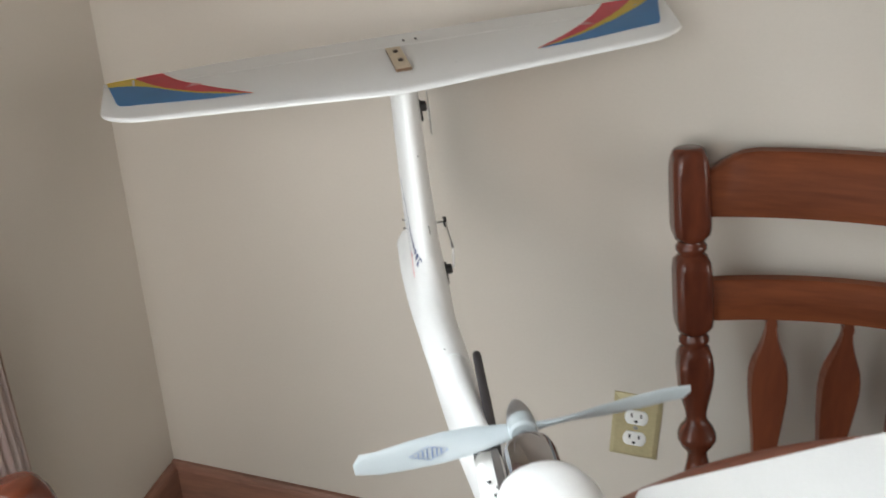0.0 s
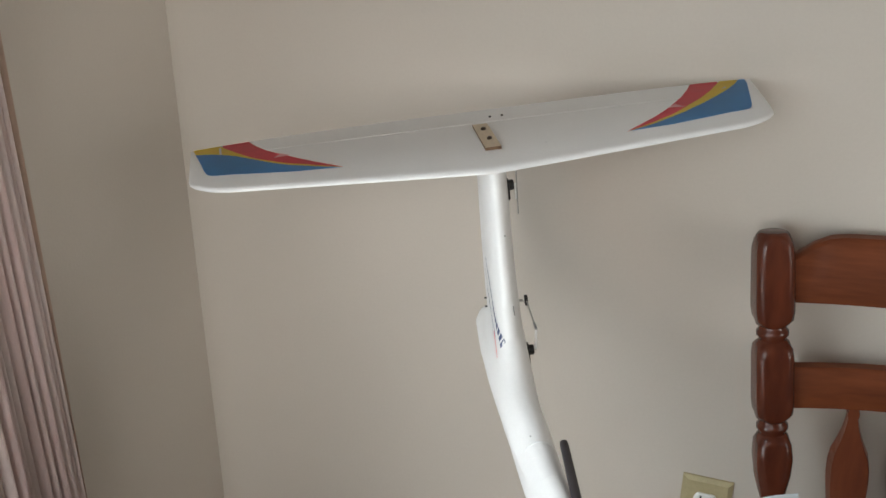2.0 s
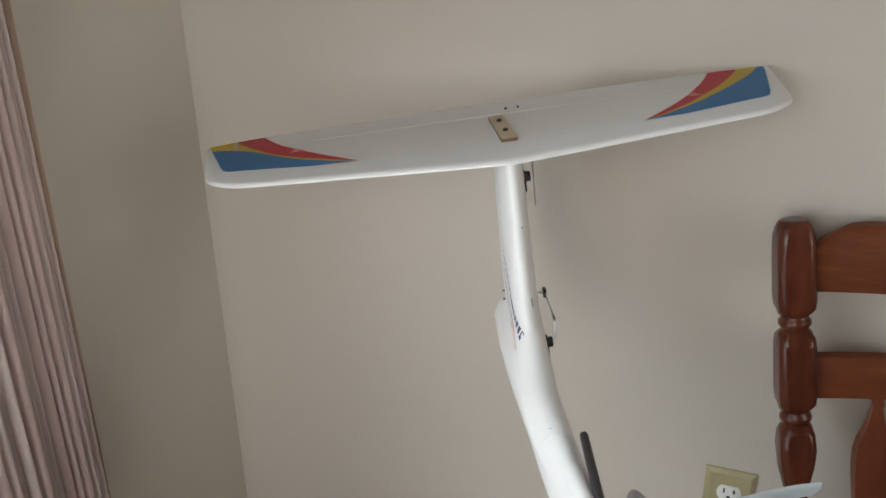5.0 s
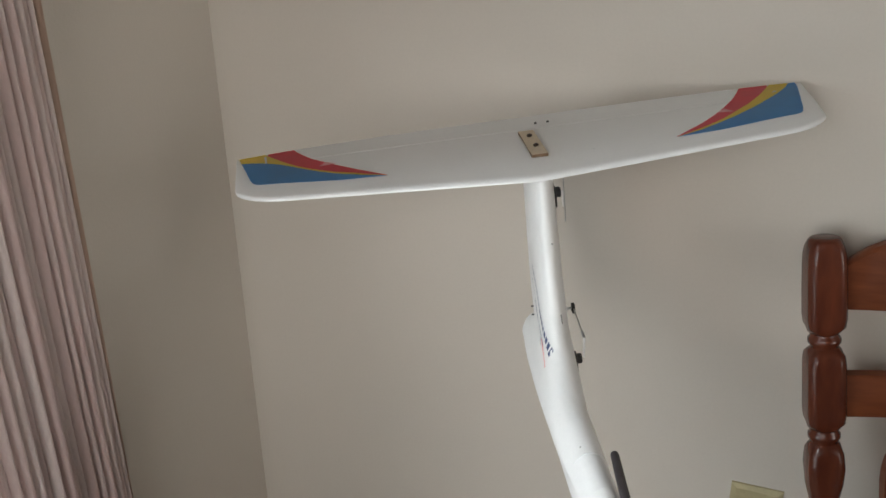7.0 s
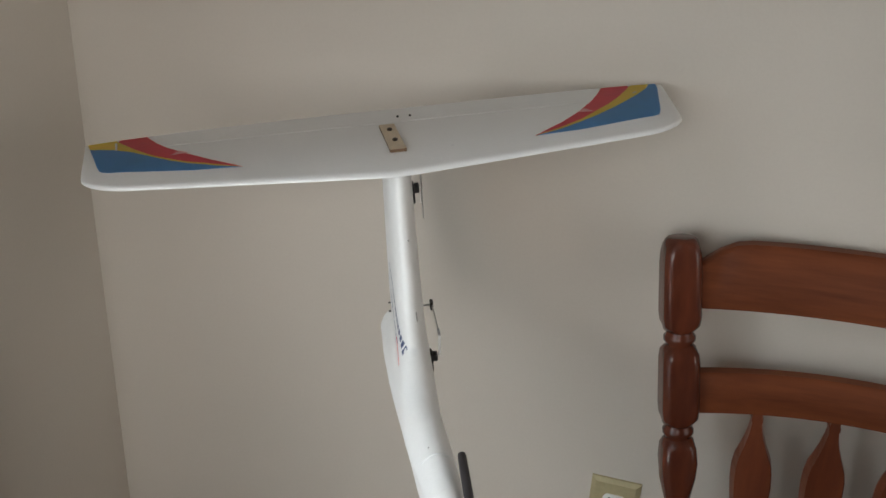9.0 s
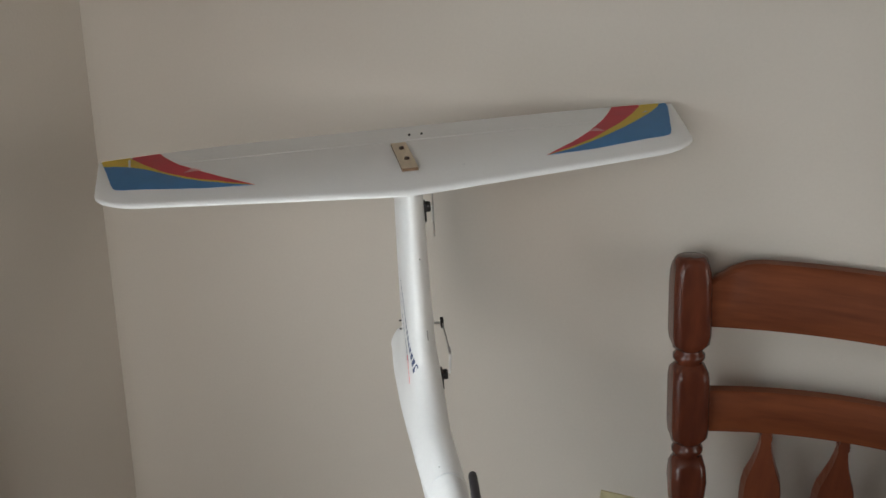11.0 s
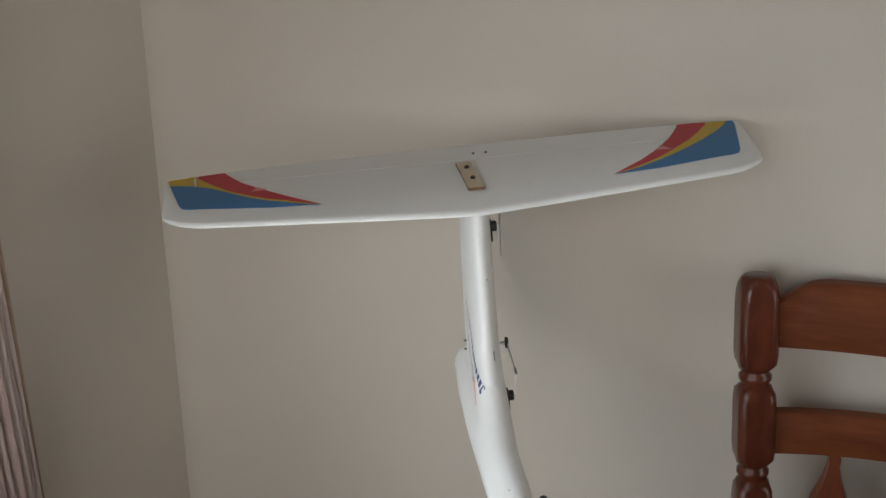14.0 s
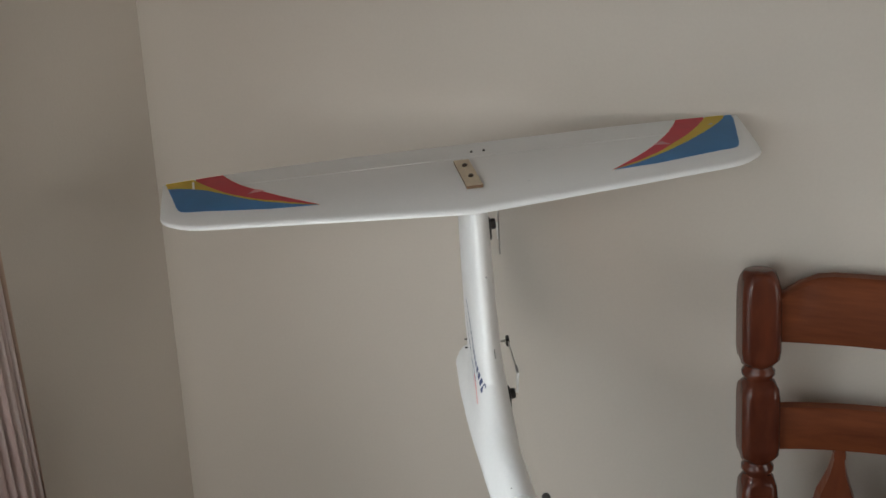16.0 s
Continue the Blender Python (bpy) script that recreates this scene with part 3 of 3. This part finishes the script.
def fin_half(y, z):
    """Half the fin's thickness; towards its foot it spreads a little."""
    lead, trail = fin_lead(z), fin_trail(z) + 0.045
    u = max(0.0, (y - lead) / (trail - lead))
    plain = (0.0146 + 0.0022 * min(1.0, -z / 0.15)) * half_thick(u)
    f = max(0.0, min(1.0, (-z - 0.165) / 0.050)) * max(0.0, min(1.0, (-0.05 - y) / 0.08))
    return plain * (1 + 0.25 * f)


def fin():
    secs = []
    for k in range(33):
        z = -0.002 - 0.218 * k / 32
        lead, trail = fin_lead(z), fin_trail(z)
        us = [(j / 14) ** 1.8 for j in range(15)]
        right = [(fin_x(z) + fin_half(lead + (trail - lead) * u, z), lead + (trail - lead) * u, z) for u in us[::-1]]
        left = [(fin_x(z) - fin_half(lead + (trail - lead) * u, z), lead + (trail - lead) * u, z) for u in us[1:]]
        secs.append(right + left)
    return rings(secs)


secs = []
for k in range(13):
    z = -0.012 - 0.158 * k / 12
    a, b = fin_trail(z) + 0.002, fin_trail(z) + 0.044
    h = fin_half(a, z)
    secs.append([(fin_x(z) - h, a, z), (fin_x(z) + h, a, z), (fin_x(z) + 0.0015, b, z), (fin_x(z) - 0.0015, b, z)])
rudder = part("rudder", rings(secs), FOAM, plane)

BOOM = ((-0.034, -0.0095, -0.208, 0.004, 0.006), (-0.036, -0.0097, -0.208, 0.012, 0.013), (-0.041, -0.0100, -0.208, 0.0185, 0.018), (-0.052, -0.0102, -0.209, 0.0222, 0.021), (-0.10, -0.0100, -0.211, 0.0232, 0.0225),
        (-0.16, -0.0082, -0.214, 0.0222, 0.0250), (-0.20, -0.0056, -0.217, 0.0212, 0.0285), (-0.25, 0.0002, -0.226, 0.0205, 0.0330), (-0.29, 0.0036, -0.233, 0.0202, 0.0380), (-0.33, 0.0075, -0.240, 0.0196, 0.0420),
        (-0.375, 0.0122, -0.244, 0.0190, 0.0460), (-0.42, 0.0190, -0.245, 0.0195, 0.0470), (-0.48, 0.0310, -0.243, 0.0250, 0.0465))


def moulded_tail():
    """Fin and boom as one moulding: both solids merged, with a soft hollow where they meet."""
    bm = rings([oval(cx, y, cz, w, h, 32) for y, cx, cz, w, h in BOOM])
    rings_fin = fin()
    me = bpy.data.meshes.new("moulding")
    rings_fin.to_mesh(me)
    rings_fin.free()
    bm.from_mesh(me)
    bmesh.ops.recalc_face_normals(bm, faces=bm.faces[:])
    bm.to_mesh(me)
    bm.free()
    ob = new("moulding", me)
    mod = ob.modifiers.new("merge", "REMESH")
    mod.mode, mod.voxel_size = "VOXEL", 0.0018
    merged = bpy.data.meshes.new_from_object(ob.evaluated_get(bpy.context.evaluated_depsgraph_get()))
    bpy.data.objects.remove(ob)
    bpy.data.meshes.remove(me)
    bm = bmesh.new()
    bm.from_mesh(merged)
    bpy.data.meshes.remove(merged)
    for _ in range(4):
        bmesh.ops.smooth_vert(bm, verts=bm.verts[:], factor=0.5, use_axis_x=True, use_axis_y=True, use_axis_z=True)
    joint = [v for v in bm.verts if -0.232 < v.co.z < -0.163 and -0.345 < v.co.y < -0.052]
    for _ in range(60):
        bmesh.ops.smooth_vert(bm, verts=joint, factor=0.5, use_axis_x=True, use_axis_y=True, use_axis_z=True)
    return bm


TAIL = moulded_tail()
TAIL.normal_update()
FLANK = np.array([v.co[:] for v in TAIL.verts if v.normal.x < -0.25])
fin_part = TAIL.copy()
bmesh.ops.delete(fin_part, geom=[f for f in fin_part.faces if f.calc_center_median().z < -0.178], context="FACES")
bmesh.ops.delete(TAIL, geom=[f for f in TAIL.faces if f.calc_center_median().z >= -0.178], context="FACES")
part("fin", fin_part, FOAM, plane)
part("tail_boom", TAIL, FOAM, plane)
secs = [oval(cx, y, cz, w, h, 32, 2.6) for y, cx, cz, w, h in ((-0.470, 0.0290, -0.243, 0.0230, 0.0450), (-0.50, 0.035, -0.240, 0.031, 0.045), (-0.62, 0.04, -0.237, 0.046, 0.0455), (-0.75, 0.042, -0.236, 0.048, 0.046),
                                                               (-0.88, 0.044, -0.234, 0.046, 0.043), (-0.98, 0.046, -0.232, 0.04, 0.036), (-1.03, 0.047, -0.230, 0.026, 0.022), (-1.045, 0.047, -0.231, 0.008, 0.008))]
part("fuselage", rings(secs), FOAM, plane)

# Motor pod, motor, propeller and spinner on one axis.
MX, MZ, HUB_Y = 0.0425, -0.1455, -0.480
secs = [oval(MX, y, z, w, h, 32, 2.2) for y, z, w, h in ((-0.556, -0.140, 0.012, 0.014), (-0.559, -0.140, 0.024, 0.026), (-0.567, -0.140, 0.032, 0.034), (-0.582, -0.140, 0.039, 0.039), (-0.61, -0.142, 0.0415, 0.041), (-0.67, -0.15, 0.040, 0.041), (-0.74, -0.17, 0.030, 0.034), (-0.79, -0.186, 0.016, 0.018), (-0.80, -0.189, 0.006, 0.006))]
pod = part("motor_pod", rings(secs), FOAM, plane)
secs = [[(MX - w, y0, z), (MX + w, y0, z), (MX + w * 0.8, y1, z), (MX - w * 0.8, y1, z)] for z, w, y0, y1 in ((-0.215, 0.020, -0.56, -0.72), (-0.19, 0.017, -0.57, -0.70), (-0.165, 0.018, -0.575, -0.69), (-0.15, 0.02, -0.58, -0.69))]
part("pylon", rings(secs), FOAM, plane)
AFT = pose(MX, HUB_Y, MZ, -90)
motor = part("motor", turned([(-0.082, 0.006), (-0.080, 0.0185), (-0.074, 0.0205), (-0.037, 0.0205), (-0.030, 0.0188), (-0.026, 0.0125), (-0.022, 0.0065), (-0.012, 0.0050)], 36, AFT), CHROME, plane, "polished metal motor")
part("motor_band", turned([(-0.0765, 0.0200), (-0.0755, 0.0211), (-0.0725, 0.0211), (-0.0715, 0.0205)], 36, AFT), BLACK, motor)
part("mount_strut", box(MX - 0.0275, MX - 0.0215, HUB_Y - 0.075, HUB_Y - 0.018, MZ - 0.010, MZ - 0.002, 0.0012), GREYMETAL, plane)
propeller = part("propeller", turned([(-0.0095, 0.0095), (-0.0080, 0.0110), (0.0048, 0.0110), (0.0065, 0.0098)], 28, AFT), PROPM, plane, "grey plastic propeller")


def blade(side):
    """One twisted blade from the hub to its rounded tip."""
    secs = []
    for k in range(22):
        u = k / 21
        r = 0.006 + 0.1265 * u
        chord = float(np.interp(u, (0, 0.1, 0.25, 0.45, 0.65, 0.85, 0.95, 0.985, 1.0), (0.0125, 0.0155, 0.0205, 0.0234, 0.0222, 0.0190, 0.0168, 0.0140, 0.0085)))
        thick = float(np.interp(u, (0, 0.15, 0.5, 1), (0.0075, 0.0048, 0.0026, 0.0013)))
        lean = 0.0015 - 0.5 * (chord - float(np.interp(u, (0, 0.1, 0.25, 0.45, 0.65, 0.85, 1.0), (0.011, 0.0125, 0.0175, 0.0212, 0.0210, 0.0188, 0.0110))))
        pitch = math.atan(0.23 / (6.2832 * max(r, 0.022)))
        if u < 0.12:
            pitch *= 0.6 + 3.3 * u
        ring = []
        for j in range(12):
            a = 6.28318531 * j / 12
            c, t = 0.5 * chord * math.cos(a) + lean, 0.5 * thick * math.sin(a)
            lift = c * math.cos(pitch) + t * math.sin(pitch)
            along = t * math.cos(pitch) - c * math.sin(pitch)
            ring.append((side * r, along - 0.001, side * lift))
        secs.append(ring)
    return rings(secs)


TURN = pose(MX, HUB_Y, MZ - 0.002, 0, -4.1, 0)
for side in (-1, 1):
    part("blade", blade(side), PROPM, propeller, m=TURN)

# A printed emblem on one blade: a diamond outline with bars.
def emblem():
    bm = bmesh.new()
    def on_blade(x, v):
        r = -x
        pitch = math.atan(0.23 / (6.2832 * max(r, 0.022)))
        c = -v
        return (x, -c * math.sin(pitch) - 0.0022 - 0.001, -c * math.cos(pitch))
    def strip(a, b, w):
        (xa, va), (xb, vb) = a, b
        d = Vector((xb - xa, vb - va)).normalized()
        n = Vector((-d.y, d.x)) * w
        bm.faces.new([bm.verts.new(on_blade(*p)) for p in ((xa + n.x, va + n.y), (xb + n.x, vb + n.y), (xb - n.x, vb - n.y), (xa - n.x, va - n.y))])
    c, w, h = -0.0735, 0.0155, 0.0052
    corners = [(c - w, -0.001), (c, h - 0.001), (c + w, -0.001), (c, -h - 0.001)]
    for k in range(4):
        strip(corners[k], corners[(k + 1) % 4], 0.0003)
    for k, x in enumerate((-0.009, -0.0055, -0.002, 0.002, 0.0055, 0.009)):
        hh = h * (1 - abs(x) / w) * 0.75
        strip((c + x, -hh - 0.001), (c + x + 0.0012, hh - 0.001), 0.0006)
    bmesh.ops.solidify(bm, geom=bm.faces[:], thickness=0.0001)
    return bm


part("emblem", emblem(), EMBLEM, propeller, "blue printed diamond", False, m=TURN)
part("spinner", turned([(0.0055, 0.0108), (0.010, 0.0104), (0.018, 0.0086), (0.025, 0.0060), (0.0295, 0.0034), (0.0315, 0.0010)], 24, AFT), GREYMETAL, plane, "grey metal spinner")

# Speed controller and antenna beside the motor.
esc = part("speed_controller", box(0.003, 0.0250, -0.535, -0.468, -0.202, -0.170, 0.0085, 5), IVORY, plane, "white wrapped speed controller")
part("band", box(0.0035, 0.0258, -0.4715, -0.4675, -0.2025, -0.1685, 0.0015), BLACK, esc)
for x, y in ((0.008, -0.505), (0.014, -0.512), (0.011, -0.520)):
    part("wire", rod((x, y, -0.1735), (x + 0.003, y - 0.006, -0.1675), 0.0011, 8), BLACK, esc)
mt, n = between((0.0245, -0.418, -0.205), (0.0268, -0.303, -0.196))
antenna = part("antenna", turned([(0, 0.0052), (0.012, 0.0052), (0.014, 0.0046), (n - 0.006, 0.0041), (n - 0.002, 0.0036), (n, 0.0018)], 20, mt), ANT, plane, "black rubber antenna")

# Wing panel that lies over the table.
secs = []
for k in range(41):
    u = k / 40
    x = 0.117 + 0.70 * u ** 1.25
    trail = -0.5082 - 0.03 * max(0, u - 0.35)
    if x < 0.129:
        trail -= 0.012 * (1 - math.sqrt(max(0.0, 1 - ((0.129 - x) / 0.012) ** 2)))
    lead = -0.735 + 0.03 * u
    z = -0.205 + 0.075 * (x - 0.1)
    secs.append(airfoil(x, lead, trail, 0.0120, z=z, n=15))
part("wing", rings(secs), FOAM, plane)
part("wing_joiner", box(0.040, 0.125, -0.70, -0.56, -0.216, -0.196, 0.004), FOAM, plane)


# Servos, horns and rods.
def servo(y, z, arm_to):
    body = part("servo", box(0.010, 0.0185, y - 0.007, y + 0.007, z - 0.012, z + 0.009, 0.0012), BLACK, plane, "small black servo")
    part("gear_case", turned([(0, 0.0056), (0.004, 0.0056), (0.005, 0.0046)], 16, pose(0.0185, y, z + 0.003, 0, 90)), BLACK, body)
    part("arm", rod((0.0255, y, z + 0.004), arm_to, 0.0014, 8), IVORY, body)


servo(-0.135, -0.203, (0.0275, -0.137, -0.174))
servo(-0.062, -0.041, (0.0245, -0.074, -0.050))
rods = part("rudder_rod", rod((0.0275, -0.137, -0.174), (0.0265, -0.066, -0.1775), 0.0008, 8), STEEL, plane, "thin bent steel pushrod")
part("clevis", box(0.0260, 0.0288, -0.136, -0.124, -0.1757, -0.1730, 0.0008), GREYMETAL, rods)
part("rudder_horn", rod((0.006, -0.066, -0.178), (0.0262, -0.066, -0.178), 0.0015, 8), IVORY, rudder)
part("horn_clip", box(0.0243, 0.0281, -0.070, -0.062, -0.1835, -0.1730, 0.001), BLACK, rudder)
for z in (-0.1565, -0.1670):
    part("horn_screw", turned([(0, 0.0009), (0.0038, 0.0009), (0.0042, 0.0006)], 8, pose(fin_x(z) - fin_half(-0.09, z) + 0.0015, -0.088, z, 0, -90)), BLACK, rudder)
part("elevator_rod", rod((0.0245, -0.088, -0.008), (0.0245, -0.077, -0.066), 0.0007, 8), STEEL, plane, "thin steel pushrod")
part("elevator_horn", box(0.022, 0.0285, 0.040, 0.050, -0.016, -0.001, 0.001), IVORY, elevator)


# Stripes and plain bars of the lettering on the fin's flank.
def on_fin(y, z, lift=0.0005):
    near = np.exp(-((FLANK[:, 1] - y) ** 2 + (FLANK[:, 2] - z) ** 2) / 0.0018 ** 2)
    return (float((near * FLANK[:, 0]).sum() / near.sum()) - lift, y, z)


def fin_band(points, width, mat, name, label=""):
    """A thin band on the flank along a line of (y, z) pairs."""
    bm = bmesh.new()
    rows = []
    for (ya, za), (yb, zb) in zip(points, points[1:]):
        for j in range(7):
            u = j / 6
            rows.append((ya + (yb - ya) * u, za + (zb - za) * u))
    verts = [(bm.verts.new(on_fin(y, z + width / 2)), bm.verts.new(on_fin(y, z - width / 2))) for y, z in rows]
    for a, b in zip(verts, verts[1:]):
        bm.faces.new((a[0], a[1], b[1], b[0]))
    bmesh.ops.remove_doubles(bm, verts=bm.verts[:], dist=1e-6)
    return part(name, bm, mat, plane, label, False)


for k in range(15):
    u0 = k / 14.8
    us = (0.0, 0.23, 0.52, 0.75, 1.0)
    row = [(float(np.interp(v, us, (-0.0933, -0.1090, -0.1268, -0.1435, -0.1677))), float(np.interp(v, us, (-0.1044, -0.1213, -0.1442, -0.1585, -0.1706)))) for v in (u0, u0 + 0.046)]
    fin_band(row, 0.0026 + 0.0042 * u0 ** 1.2, INK, "lettering_bar", "dark blue lettering bar")
fin_band([(-0.090, -0.119), (-0.1092, -0.1401), (-0.1418, -0.1729)], 0.0010, INK, "stripe", "dark blue stripe")
fin_band([(-0.1040, -0.1380), (-0.1253, -0.1562), (-0.1480, -0.1703)], 0.0011, INK, "stripe", "dark blue stripe")
fin_band([(-0.1400, -0.1672), (-0.1688, -0.1837)], 0.0013, RED, "stripe", "thin red stripe")

# A glued seam round the boom.
def boom_at(y):
    """Middle, height, half width and half height of the boom at y."""
    return [float(np.interp(-y, [-row[0] for row in BOOM], [row[q] for row in BOOM])) for q in (1, 2, 3, 4)]


secs = []
for k in range(33):
    t = 6.28318531 * k / 32
    c, sn = math.cos(t), math.sin(t)
    y = -0.292 - 0.007 * max(0.0, sn)
    cx, cz, w, h = boom_at(y)
    secs.append([(cx + (w + d) * c, y + e, cz + (h + d) * sn) for d, e in ((-0.0009, 0.0007), (-0.00005, 0.0003), (-0.00005, -0.0003), (-0.0009, -0.0007))])
part("seam", rings(secs, False), SEAM, plane, "faint glued seam")

# Dents and a scuff in the foam.
for x, y, z, r in ((0.0050, -0.1139, -0.0721, 0.0011), (-0.0017, -0.2876, -0.1976, 0.0008)):
    bm = bmesh.new()
    bmesh.ops.create_icosphere(bm, subdivisions=2, radius=r, matrix=Matrix.Translation((x, y, z)))
    part("dent", bm, PENCIL, plane)
part("scuff", rod((0.0050, -0.1425, -0.1395), (0.0050, -0.1478, -0.1480), 0.0006, 8), PENCIL, plane)

# Wear and small marks on the foam.
def patch(name, points, mat, parent, z_of, lift=0.0008, label=""):
    """A thin flat mark on an upper surface, with the given outline."""
    bm = bmesh.new()
    bm.faces.new([bm.verts.new((x, y, z_of(x, y) + lift)) for x, y in points])
    return part(name, bm, mat, parent, label, False)


PINK = material("worn_red", (0.80, 0.36, 0.37), 0.45, vary=0.08, scale=30, bump=0.05)
for s, dx in ((-1, 0.013), (1, 0.006)):
    patch("worn_spot", [(s * (0.200 + dx), 0.000), (s * (0.211 + dx), 0.009), (s * (0.219 + dx), -0.003)], PINK, stab, surface_z, 0.0010, "pale worn spot")
patch("cut_mark", [(-0.295, 0.030), (-0.2928, 0.030), (-0.2970, 0.055), (-0.2995, 0.055)], FOAM, stab, surface_z, 0.0012, "white cut in the sticker")
patch("smudge", [(0.0600, -0.0555), (0.0625, -0.0535), (0.0640, -0.0560), (0.0620, -0.0580)], SEAM, stab, surface_z, 0.0004, "small grey smudge")
patch("cut_mark", [(0.2790, 0.0425), (0.2850, 0.0490), (0.2862, 0.0450)], FOAM, stab, surface_z, 0.0012, "white cut in the sticker")
